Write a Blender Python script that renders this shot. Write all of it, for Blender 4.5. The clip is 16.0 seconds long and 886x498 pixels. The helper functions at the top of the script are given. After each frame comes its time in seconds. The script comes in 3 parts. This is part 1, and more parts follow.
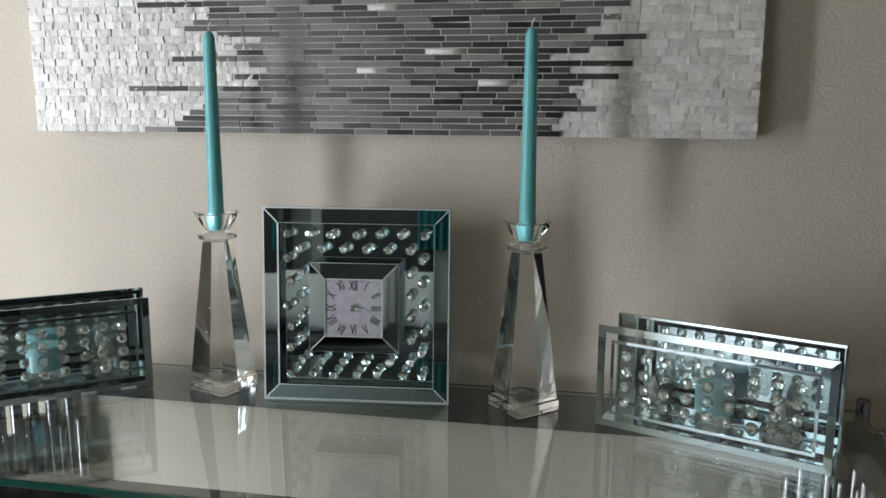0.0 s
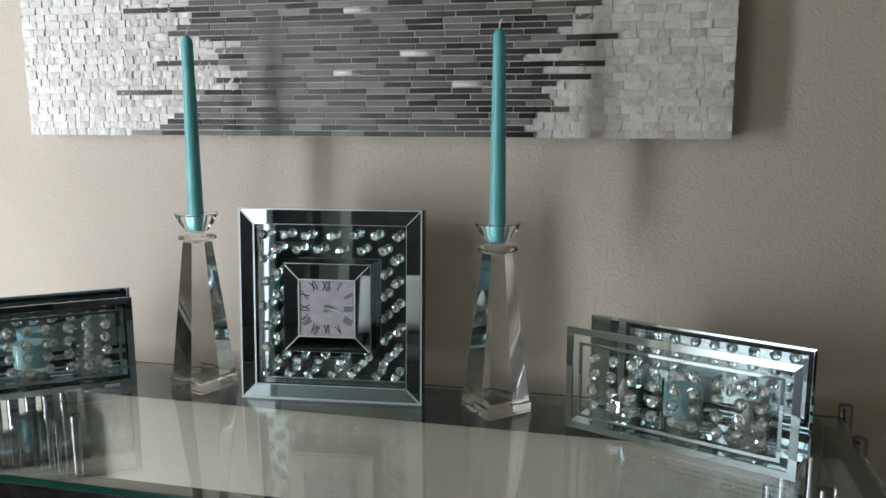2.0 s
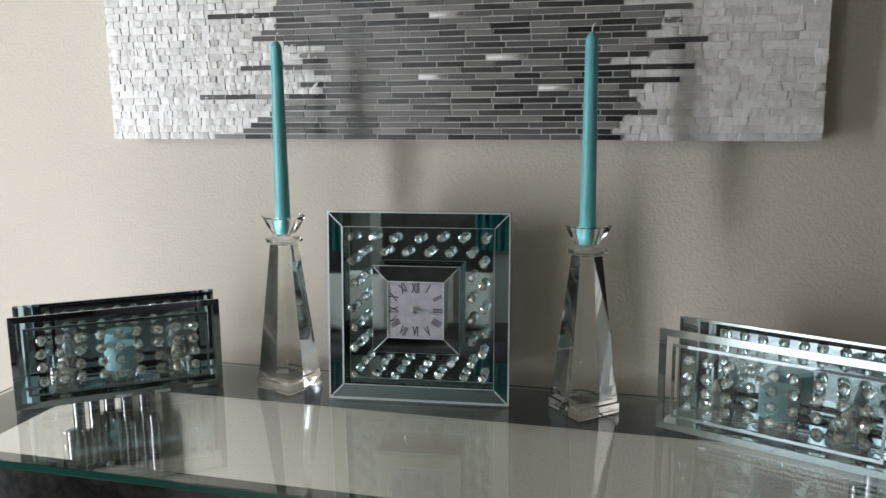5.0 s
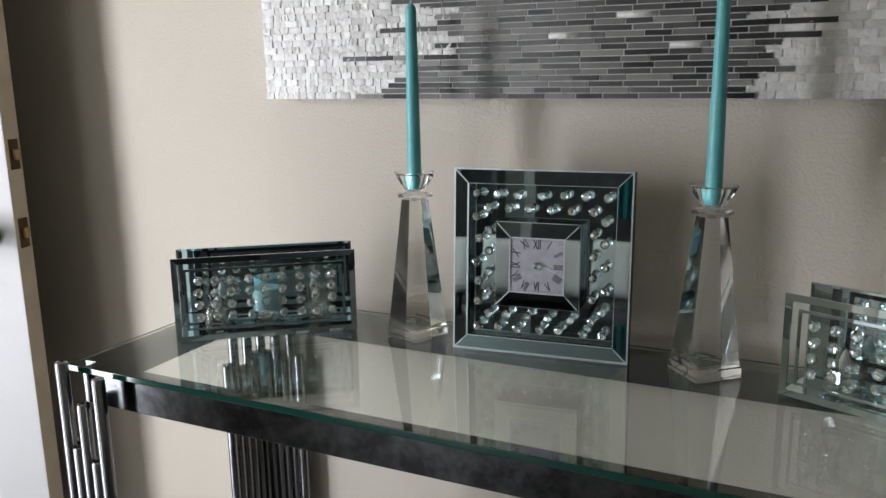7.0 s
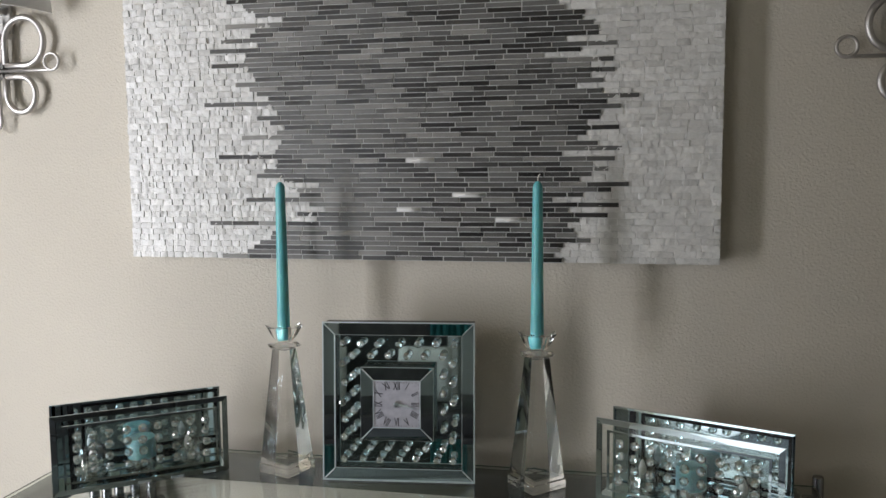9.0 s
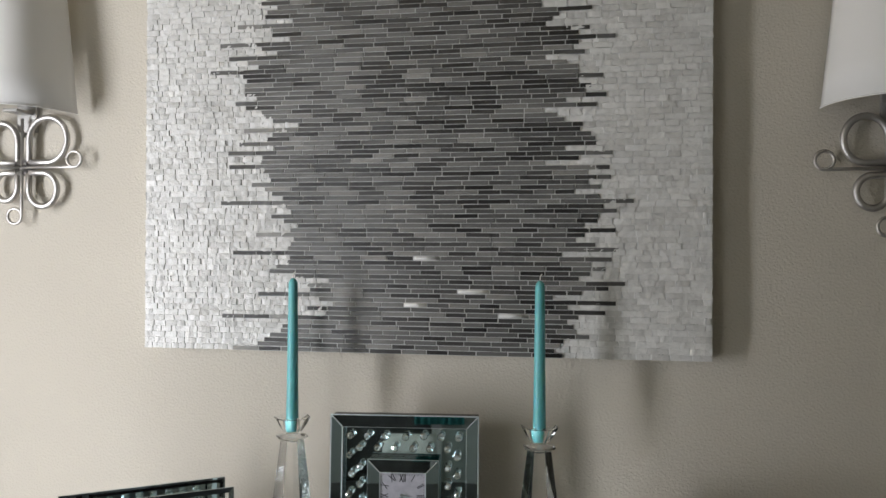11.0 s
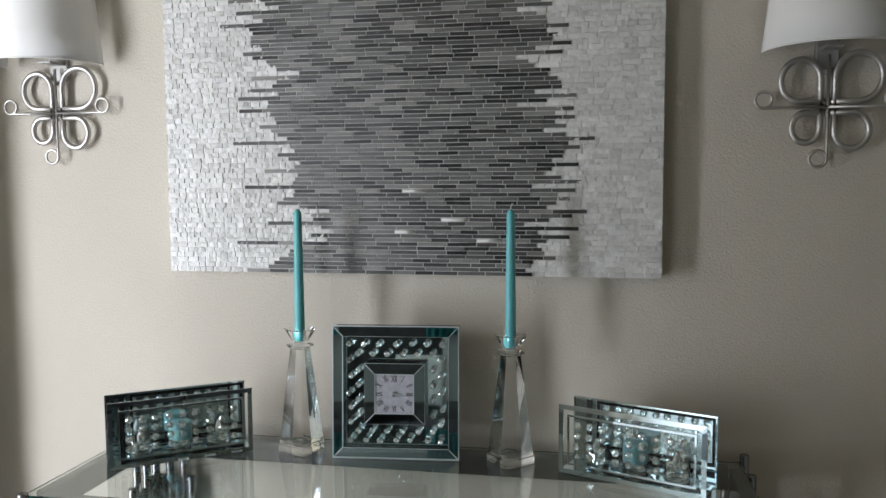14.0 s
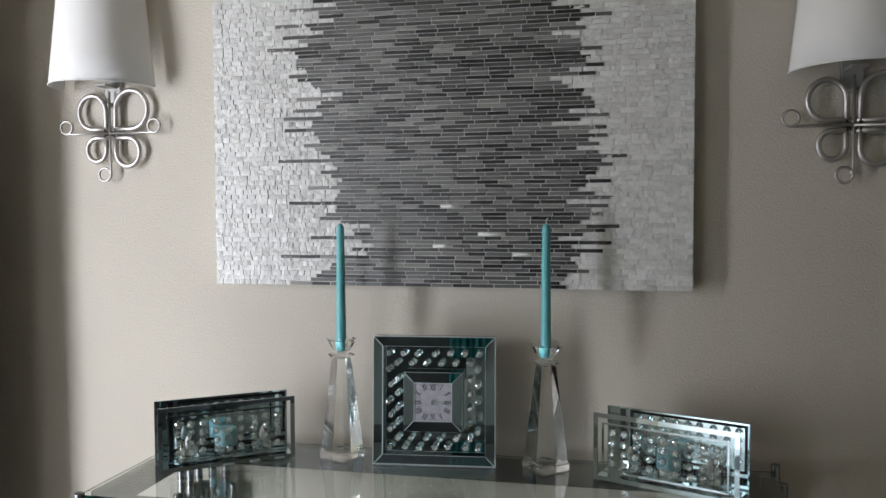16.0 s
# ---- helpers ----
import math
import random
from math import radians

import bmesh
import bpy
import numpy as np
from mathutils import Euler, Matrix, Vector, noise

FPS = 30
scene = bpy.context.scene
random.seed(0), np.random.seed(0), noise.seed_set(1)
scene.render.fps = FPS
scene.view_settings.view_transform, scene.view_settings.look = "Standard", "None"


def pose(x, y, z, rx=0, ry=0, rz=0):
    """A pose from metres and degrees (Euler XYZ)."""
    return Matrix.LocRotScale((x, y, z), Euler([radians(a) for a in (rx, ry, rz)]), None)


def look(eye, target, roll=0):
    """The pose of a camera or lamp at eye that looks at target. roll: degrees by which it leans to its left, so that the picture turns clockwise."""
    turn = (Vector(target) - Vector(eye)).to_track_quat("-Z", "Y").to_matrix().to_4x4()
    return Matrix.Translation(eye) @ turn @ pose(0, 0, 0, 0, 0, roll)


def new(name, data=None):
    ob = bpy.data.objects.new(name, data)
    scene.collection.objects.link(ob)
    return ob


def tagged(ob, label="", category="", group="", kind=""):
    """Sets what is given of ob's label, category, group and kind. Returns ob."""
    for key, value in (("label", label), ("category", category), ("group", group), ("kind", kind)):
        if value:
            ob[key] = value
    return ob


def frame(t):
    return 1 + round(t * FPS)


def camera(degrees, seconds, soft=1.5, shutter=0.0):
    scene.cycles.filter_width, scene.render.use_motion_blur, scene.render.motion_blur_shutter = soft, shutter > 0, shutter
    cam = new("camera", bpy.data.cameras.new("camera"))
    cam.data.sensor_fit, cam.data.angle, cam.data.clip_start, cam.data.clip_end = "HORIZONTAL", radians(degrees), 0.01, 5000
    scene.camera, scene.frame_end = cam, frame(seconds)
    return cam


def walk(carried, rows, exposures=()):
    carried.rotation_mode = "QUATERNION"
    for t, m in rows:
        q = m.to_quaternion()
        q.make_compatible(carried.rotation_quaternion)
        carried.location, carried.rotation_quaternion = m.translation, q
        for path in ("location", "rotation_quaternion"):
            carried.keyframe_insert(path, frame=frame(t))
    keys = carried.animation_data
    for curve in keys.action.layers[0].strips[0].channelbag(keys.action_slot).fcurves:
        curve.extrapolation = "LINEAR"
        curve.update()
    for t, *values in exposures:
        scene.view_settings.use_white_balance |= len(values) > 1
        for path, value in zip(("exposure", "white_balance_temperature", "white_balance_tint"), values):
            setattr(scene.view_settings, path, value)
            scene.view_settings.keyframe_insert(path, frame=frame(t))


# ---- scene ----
cam = camera(56.9, 16.0)
PATH = [
    (0, (-0.085, 0.102, 1.152), (-0.445, 2.038, 0.803), 0.3),
    (0.5, (-0.061, 0.111, 1.154), (-0.49, 2.033, 0.804), 0.0),
    (1, (-0.033, 0.116, 1.154), (-0.478, 2.035, 0.809), -0.0),
    (1.5, (-0.008, 0.115, 1.15), (-0.46, 2.033, 0.81), -0.1),
    (2, (0.004, 0.118, 1.149), (-0.457, 2.034, 0.809), -0.1),
    (2.5, (0.002, 0.118, 1.156), (-0.47, 2.033, 0.818), -0.1),
    (3, (-0.01, 0.113, 1.161), (-0.49, 2.025, 0.829), -0.3),
    (3.5, (-0.03, 0.105, 1.158), (-0.523, 2.015, 0.83), -0.3),
    (4, (-0.06, 0.097, 1.16), (-0.549, 2.007, 0.823), -0.3),
    (6.3, (-0.092, 0.081, 1.158), (-0.677, 1.952, 0.763), -1.6),
    (6.5, (-0.073, 0.081, 1.159), (-0.746, 1.917, 0.739), -1.8),
    (7, (-0.029, 0.071, 1.149), (-0.886, 1.828, 0.727), -0.9),
    (7.5, (-0.029, 0.04, 1.163), (-0.844, 1.821, 0.754), 0.1),
    (8, (-0.05, -0.006, 1.216), (-0.668, 1.864, 0.866), -0.0),
    (8.5, (-0.065, -0.089, 1.245), (-0.513, 1.849, 1.043), -0.2),
    (8.7, (-0.067, -0.115, 1.256), (-0.469, 1.835, 1.061), -0.6),
    (10.8, (-0.09, -0.191, 1.273), (-0.435, 1.779, 1.246), 0.3),
    (11, (-0.101, -0.211, 1.287), (-0.435, 1.761, 1.298), 0.3),
    (11.5, (-0.113, -0.278, 1.307), (-0.44, 1.693, 1.401), 0.8),
    (12, (-0.118, -0.351, 1.335), (-0.428, 1.623, 1.396), 0.6),
    (12.5, (-0.113, -0.39, 1.331), (-0.31, 1.6, 1.3), 0.4),
    (13, (-0.07, -0.403, 1.324), (-0.28, 1.583, 1.219), 0.2),
    (13.5, (-0.031, -0.404, 1.313), (-0.331, 1.568, 1.17), 0.1),
    (14, (-0.004, -0.398, 1.295), (-0.38, 1.56, 1.132), -0.3),
    (14.5, (0.035, -0.39, 1.289), (-0.425, 1.547, 1.101), -0.4),
    (15, (0.04, -0.394, 1.257), (-0.465, 1.534, 1.085), -0.3),
    (15.5, (0.008, -0.413, 1.252), (-0.476, 1.522, 1.101), -0.1),
    (16, (-0.028, -0.466, 1.268), (-0.45, 1.486, 1.176), -0.2),
]
walk(cam, [(t, look(eye, target, roll)) for t, eye, target, roll in PATH],
     exposures=[(0, 0.04, 6500, 9), (4, 0.06, 6500, 9), (6.5, 0.02, 6500, 10), (7.2, -0.08, 6500, 10), (8, -0.17, 6500, 10), (8.7, -0.12, 6560, 10), (11, -0.04, 6600, 9),
                (12.5, 0.0, 6600, 9), (13.5, 0.02, 6440, 9), (14.5, -0.03, 6280, 8), (15.5, -0.07, 6320, 9), (16, -0.12, 6360, 10)])

# ---- world and light ----
world = bpy.data.worlds.new("sky")
scene.world = world
world.use_nodes = True
wn = world.node_tree
sky = wn.nodes.new("ShaderNodeTexSky")
sky.sky_type = "NISHITA"
sky.sun_disc = False
sky.sun_elevation, sky.sun_rotation = radians(40), radians(200)
wn.links.new(sky.outputs["Color"], wn.nodes["Background"].inputs["Color"])
wn.nodes["Background"].inputs["Strength"].default_value = 0.08


def area_lamp(name, m, w, h, watts, colour):
    d = bpy.data.lights.new(name, "AREA")
    d.shape, d.size, d.size_y, d.energy, d.color = "RECTANGLE", w, h, watts, colour
    ob = new(name, d)
    ob.matrix_world = m
    return ob


# daylight through an unseen doorway in the left wall
area_lamp("doorway_daylight", look((-2.33, -0.51, 0.90), (0, -0.51, 0.90)), 0.94, 1.70, 119, (0.905, 0.925, 1.0))
# added fill for room and mirrors, set in an unseen window further down
area_lamp("back_room_fill", look((-2.33, -2.50, 1.60), (0, -2.50, 1.60)), 1.16, 0.98, 18, (0.97, 0.98, 0.96))

# ---- materials ----


def material(name, base=(0.5, 0.5, 0.5), rough=0.5, metal=0.0, **sock):
    m = bpy.data.materials.new(name)
    m.use_nodes = True
    p = m.node_tree.nodes["Principled BSDF"]
    p.inputs["Base Color"].default_value = (*base, 1)
    p.inputs["Roughness"].default_value = rough
    p.inputs["Metallic"].default_value = metal
    for k, v in sock.items():
        p.inputs[k.replace("_", " ")].default_value = v
    return m


def node(m, kind, **values):
    n = m.node_tree.nodes.new(kind)
    for k, v in values.items():
        n.inputs[k.replace("_", " ")].default_value = v
    return n


def link(m, a, out, b, inp):
    m.node_tree.links.new(a.outputs[out], b.inputs[inp])


def noise_tex(m, scale, detail=4.0, rough=0.55):
    c = node(m, "ShaderNodeTexCoord")
    n = node(m, "ShaderNodeTexNoise", Scale=scale, Detail=detail, Roughness=rough)
    link(m, c, "Object", n, "Vector")
    return n


def ramp(m, src, out, stops):
    r = node(m, "ShaderNodeValToRGB")
    e = r.color_ramp.elements
    while len(e) < len(stops):
        e.new(0.5)
    for el, (pos, col) in zip(e, stops):
        el.position, el.color = pos, (*col, 1)
    link(m, src, out, r, "Fac")
    return r


def principled(m):
    return m.node_tree.nodes["Principled BSDF"]


def bump(m, src, out, strength, distance):
    b = node(m, "ShaderNodeBump", Strength=strength, Distance=distance)
    link(m, src, out, b, "Height")
    link(m, b, "Normal", principled(m), "Normal")
    return b


def painted_wall(name, a, b):
    m = material(name, a, 0.75)
    big = noise_tex(m, 1.3, 5)
    r = ramp(m, big, "Fac", [(0.3, a), (0.7, b)])
    link(m, r, "Color", principled(m), "Base Color")
    orange = ramp(m, noise_tex(m, 225, 2.0, 0.5), "Fac", [(0.40, (0, 0, 0)), (0.52, (0.35, 0.35, 0.35)), (0.68, (1, 1, 1))])
    bump(m, orange, "Color", 0.40, 0.0012)
    return m


WALL = painted_wall("wall_paint", (0.500, 0.460, 0.390), (0.540, 0.500, 0.425))
GREYWALL = painted_wall("grey_wall_paint", (0.42, 0.47, 0.46), (0.47, 0.52, 0.51))
WHITEPAINT = material("white_casing_paint", (0.78, 0.79, 0.78), 0.4)
DOORPAINT = material("door_paint", (0.62, 0.62, 0.62), 0.45)
_n = noise_tex(DOORPAINT, 4, 4)
link(DOORPAINT, ramp(DOORPAINT, _n, "Fac", [(0.3, (0.47, 0.475, 0.478)), (0.7, (0.52, 0.525, 0.528))]), "Color", principled(DOORPAINT), "Base Color")
DOOREDGE = material("door_edge_wood", (0.52, 0.44, 0.33), 0.55)
_n = noise_tex(DOOREDGE, 14, 6)
link(DOOREDGE, ramp(DOOREDGE, _n, "Fac", [(0.3, (0.46, 0.38, 0.28)), (0.7, (0.58, 0.50, 0.39))]), "Color", principled(DOOREDGE), "Base Color")
BRONZE = material("dark_bronze", (0.12, 0.085, 0.05), 0.38, 1.0)
BRASS = material("aged_brass", (0.42, 0.30, 0.15), 0.35, 1.0)
FLOOR = material("stone_tile", (0.30, 0.28, 0.25), 0.16)
_n = noise_tex(FLOOR, 3.5, 8, 0.7)
_r = ramp(FLOOR, _n, "Fac", [(0.35, (0.72, 0.72, 0.72)), (0.65, (1.0, 1.0, 1.0))])
_c = node(FLOOR, "ShaderNodeTexCoord")
_b = node(FLOOR, "ShaderNodeTexBrick", Scale=1.0, Mortar_Size=0.006, Brick_Width=0.45, Row_Height=0.45)
_b.offset = 0.0
_b.inputs["Color1"].default_value, _b.inputs["Color2"].default_value, _b.inputs["Mortar"].default_value = (0.34, 0.345, 0.34, 1), (0.44, 0.445, 0.44, 1), (0.20, 0.20, 0.19, 1)
link(FLOOR, _c, "Object", _b, "Vector")
_x = node(FLOOR, "ShaderNodeMixRGB", Fac=1.0)
_x.blend_type = "MULTIPLY"
link(FLOOR, _b, "Color", _x, "Color1")
link(FLOOR, _r, "Color", _x, "Color2")
link(FLOOR, _x, "Color", principled(FLOOR), "Base Color")
PAVING = material("porch_concrete", (0.42, 0.41, 0.40), 0.8)
_n = noise_tex(PAVING, 6, 6)
link(PAVING, ramp(PAVING, _n, "Fac", [(0.3, (0.36, 0.355, 0.345)), (0.7, (0.48, 0.47, 0.46))]), "Color", principled(PAVING), "Base Color")
CEIL = painted_wall("ceiling_paint", (0.58, 0.51, 0.37), (0.62, 0.55, 0.40))


def clear_glass(name, tint, ior=1.5, rough=0.0):
    m = bpy.data.materials.new(name)
    m.use_nodes = True
    nt = m.node_tree
    nt.nodes.remove(nt.nodes["Principled BSDF"])
    g = nt.nodes.new("ShaderNodeBsdfGlass")
    g.inputs["Color"].default_value = (*tint, 1)
    g.inputs["IOR"].default_value = ior
    g.inputs["Roughness"].default_value = rough
    nt.links.new(g.outputs["BSDF"], nt.nodes["Material Output"].inputs["Surface"])
    return m


def thin_glass(name, tint, gloss):
    """A thin pane or cup: clear and faintly tinted, with a little mirror gloss."""
    m = bpy.data.materials.new(name)
    m.use_nodes = True
    nt = m.node_tree
    nt.nodes.remove(nt.nodes["Principled BSDF"])
    t = nt.nodes.new("ShaderNodeBsdfTransparent")
    t.inputs["Color"].default_value = (*tint, 1)
    g = nt.nodes.new("ShaderNodeBsdfGlossy")
    g.inputs["Roughness"].default_value = 0.02
    mix = nt.nodes.new("ShaderNodeMixShader")
    mix.inputs["Fac"].default_value = gloss
    nt.links.new(t.outputs["BSDF"], mix.inputs[1])
    nt.links.new(g.outputs["BSDF"], mix.inputs[2])
    nt.links.new(mix.outputs["Shader"], nt.nodes["Material Output"].inputs["Surface"])
    return m


TABLEGLASS = clear_glass("table_glass", (0.96, 0.985, 0.975), 1.52)
GLASSEDGE = material("glass_edge_green", (0.006, 0.050, 0.037), 0.08)
PANEGLASS = thin_glass("pane_glass", (0.97, 0.99, 0.985), 0.05)
CRYSTAL = clear_glass("lead_crystal", (0.985, 0.99, 0.99), 1.40)
CUPCRYSTAL = clear_glass("cup_crystal", (0.985, 0.99, 0.99), 1.27)
GEM = clear_glass("gem_crystal", (0.97, 0.99, 0.99), 1.6)
_nt = GEM.node_tree
_foil = _nt.nodes.new("ShaderNodeBsdfGlossy")
_foil.inputs["Color"].default_value, _foil.inputs["Roughness"].default_value = (0.93, 0.96, 0.96, 1), 0.06
_mix = _nt.nodes.new("ShaderNodeMixShader")
_mix.inputs["Fac"].default_value = 0.22
_nt.links.new(_nt.nodes["Glass BSDF"].outputs["BSDF"], _mix.inputs[1])
_nt.links.new(_foil.outputs["BSDF"], _mix.inputs[2])
_nt.links.new(_mix.outputs["Shader"], _nt.nodes["Material Output"].inputs["Surface"])
CUPGLASS = thin_glass("cup_glass", (0.97, 0.985, 0.985), 0.06)
MIRROR = material("bevelled_mirror", (0.74, 0.88, 0.94), 0.02, 1.0)
MIRRORDARK = material("smoked_mirror", (0.07, 0.085, 0.09), 0.05, 1.0)
EDGESILVER = material("ground_mirror_edge", (0.66, 0.74, 0.76), 0.30, 0.6)
BLACKBACK = material("black_backing", (0.008, 0.008, 0.009), 0.25)
CHROME = material("chrome_tube", (0.27, 0.27, 0.28), 0.2, 1.0)
GUNMETAL = material("gunmetal_rail", (0.20, 0.20, 0.21), 0.16, 1.0)
_n = noise_tex(GUNMETAL, 34, 6, 0.7)
link(GUNMETAL, ramp(GUNMETAL, _n, "Fac", [(0.40, (0.05, 0.05, 0.055)), (0.66, (0.13, 0.135, 0.14))]), "Color", principled(GUNMETAL), "Base Color")
PLATE = material("satin_nickel_plate", (0.40, 0.39, 0.37), 0.55, 0.6)
NICKEL = material("brushed_nickel", (0.52, 0.50, 0.48), 0.46, 1.0)
SHADE = material("white_linen_shade", (0.80, 0.79, 0.77), 0.85)
WAX = material("teal_wax", (0.07, 0.36, 0.39), 0.38, Subsurface_Weight=0.25, Subsurface_Scale=0.01)
_n = noise_tex(WAX, 60, 3)
link(WAX, ramp(WAX, _n, "Fac", [(0.3, (0.115, 0.43, 0.455)), (0.7, (0.14, 0.50, 0.525))]), "Color", principled(WAX), "Base Color")
WICK = material("cotton_wick", (0.75, 0.72, 0.66), 0.9)
PALEWAX = material("pale_aqua_wax", (0.27, 0.54, 0.58), 0.5, Subsurface_Weight=0.3, Subsurface_Scale=0.01)
WHITEWAX = material("white_wax", (0.75, 0.75, 0.73), 0.5)
DIAL = material("silver_dial", (0.62, 0.62, 0.66), 0.42)
_n = noise_tex(DIAL, 120, 3)
link(DIAL, ramp(DIAL, _n, "Fac", [(0.3, (0.38, 0.38, 0.43)), (0.7, (0.47, 0.47, 0.52))]), "Color", principled(DIAL), "Base Color")
INK = material("black_print", (0.02, 0.02, 0.022), 0.5)
GROUTBED = material("grey_grout", (0.56, 0.56, 0.55), 0.7)
GROUT = material("mosaic_grout", (0.76, 0.75, 0.73), 0.7)


def tile_material(name, stops, rough, bump_scale, bump_strength, per_object, spec=0.5, depth=0.002):
    m = material(name, (0.5, 0.5, 0.5), rough, Specular_IOR_Level=spec)
    if per_object:
        src, out = node(m, "ShaderNodeObjectInfo"), "Random"
    else:
        src, out = node(m, "ShaderNodeNewGeometry"), "Random Per Island"
    r = ramp(m, src, out, stops)
    n = noise_tex(m, bump_scale, 4, 0.6)
    mix = node(m, "ShaderNodeMixRGB", Fac=0.35)
    mix.blend_type = "MULTIPLY"
    cloud = ramp(m, n, "Fac", [(0.25, (0.62, 0.62, 0.62)), (0.7, (1, 1, 1))])
    link(m, r, "Color", mix, "Color1")
    link(m, cloud, "Color", mix, "Color2")
    link(m, mix, "Color", principled(m), "Base Color")
    bump(m, n, "Fac", bump_strength, depth)
    return m


GREYSTOPS = [(0.0, (0.020, 0.019, 0.018)), (0.25, (0.050, 0.048, 0.045)), (0.55, (0.115, 0.113, 0.107)), (0.85, (0.175, 0.172, 0.162)), (1.0, (0.28, 0.27, 0.25))]
WHITESTOPS = [(0.0, (0.60, 0.592, 0.57)), (0.5, (0.68, 0.673, 0.648)), (1.0, (0.76, 0.753, 0.73))]
GREYTILE = tile_material("grey_glass_tile", GREYSTOPS, 0.22, 160, 0.12, False)
GREYTILE_OB = tile_material("grey_glass_tile_single", GREYSTOPS, 0.22, 160, 0.12, True)
SHELL = tile_material("white_shell_tile", WHITESTOPS, 0.30, 100, 0.75, False, depth=0.0026)
SHELL_OB = tile_material("white_shell_tile_single", WHITESTOPS, 0.30, 100, 0.75, True, depth=0.0026)

# ---- mesh helpers ----


def thing(name, m, label, category, group="", kind=""):
    e = new(name)
    e.empty_display_size = 0.05
    e.matrix_world = m
    return tagged(e, label, category, group, kind)


def part(name, bm, mat, parent=None, label="", smooth=False):
    me = bpy.data.meshes.new(name)
    bm.normal_update()
    bm.to_mesh(me)
    bm.free()
    for mt in mat if isinstance(mat, (list, tuple)) else [mat]:
        me.materials.append(mt)
    if smooth:
        me.shade_smooth()
    ob = new(name, me)
    ob.parent = parent
    return tagged(ob, label)


def box(x0, y0, z0, x1, y1, z1, bevel=0.0, bm=None):
    bm = bm or bmesh.new()
    r = bmesh.ops.create_cube(bm, size=1, matrix=Matrix.Translation(((x0 + x1) / 2, (y0 + y1) / 2, (z0 + z1) / 2)) @ Matrix.Diagonal((x1 - x0, y1 - y0, z1 - z0, 1)))
    if bevel:
        edges = list({e for v in r["verts"] for e in v.link_edges})
        bmesh.ops.bevel(bm, geom=edges, offset=bevel, segments=2, affect="EDGES", profile=0.5)
    return bm


def lathe(profile, n=32, bm=None, turn=0.0, cap=True):
    """profile: (radius, z) from the bottom up."""
    bm = bm or bmesh.new()
    rings = [[bm.verts.new((r * math.cos(turn + math.tau * k / n), r * math.sin(turn + math.tau * k / n), z)) for k in range(n)] for r, z in profile]
    for a, b in zip(rings, rings[1:]):
        for k in range(n):
            bm.faces.new((a[k], a[(k + 1) % n], b[(k + 1) % n], b[k]))
    if cap:
        bm.faces.new(rings[0][::-1])
        bm.faces.new(rings[-1])
    return bm


def sweep(points, r, n=10, closed=False, bm=None):
    """A round bar along points."""
    bm = bm or bmesh.new()
    pts = [Vector(p) for p in points]
    rings = []
    up = None
    for i, p in enumerate(pts):
        a = pts[i - 1] if (i or closed) else p
        b = pts[(i + 1) % len(pts)] if (i < len(pts) - 1 or closed) else p
        d = (b - a).normalized()
        if up is None:
            up = Vector((0, 1, 0)) if abs(d.y) < 0.9 else Vector((1, 0, 0))
        side = d.cross(up).normalized()
        up = side.cross(d).normalized()
        rings.append([bm.verts.new(p + r * (math.cos(math.tau * k / n) * side + math.sin(math.tau * k / n) * up)) for k in range(n)])
    pairs = list(zip(rings, rings[1:])) + ([(rings[-1], rings[0])] if closed else [])
    for a, b in pairs:
        for k in range(n):
            bm.faces.new((a[k], a[(k + 1) % n], b[(k + 1) % n], b[k]))
    if not closed:
        bm.faces.new(rings[0][::-1])
        bm.faces.new(rings[-1])
    bmesh.ops.recalc_face_normals(bm, faces=bm.faces[:])
    return bm


def mitred_strip(w, h, inset, y0, y1, side, bm=None):
    """One side of a bevelled mirror border round a w by h panel in the xz plane (front towards -y): y0 at the rim, y1 at the inner line."""
    bm = bm or bmesh.new()
    out = [(-w / 2, 0), (w / 2, 0), (w / 2, h), (-w / 2, h)]
    inn = [(-w / 2 + inset, inset), (w / 2 - inset, inset), (w / 2 - inset, h - inset), (-w / 2 + inset, h - inset)]
    a, b = side, (side + 1) % 4
    back = max(y0, y1) + 0.002
    q = [(*out[a], y0), (*out[b], y0), (*inn[b], y1), (*inn[a], y1)]
    f = [bm.verts.new((x, y, z)) for x, z, y in q]
    g = [bm.verts.new((x, back, z)) for x, z, y in q]
    bm.faces.new(f)
    bm.faces.new(g[::-1])
    for k in range(4):
        bm.faces.new((f[k], g[k], g[(k + 1) % 4], f[(k + 1) % 4]))
    bmesh.ops.recalc_face_normals(bm, faces=bm.faces[:])
    return bm

# ---- the room ----
WY = 1.235          # face of the main wall
LX, RX, BY, TOP = -2.26, 3.4, -3.3, 2.6
WALL_T = 0.12


def wall_part(name, bm, mat=None, label="beige painted wall with fine orange-peel texture", cat="wall"):
    return tagged(part(name, bm, mat or WALL), label, cat, kind="structure")


wall_part("wall_north", box(LX, WY, 0, RX, WY + WALL_T, TOP))
wall_part("wall_east", box(RX, BY - WALL_T, 0, RX + WALL_T, WY + WALL_T, TOP))
wall_part("wall_south", box(LX - WALL_T, BY - WALL_T, 0, RX, BY, TOP), GREYWALL, "grey painted wall")
# west wall, out of view: a doorway and a window made for the two lamps
DY0, DY1, DH = -0.99, -0.03, 2.06


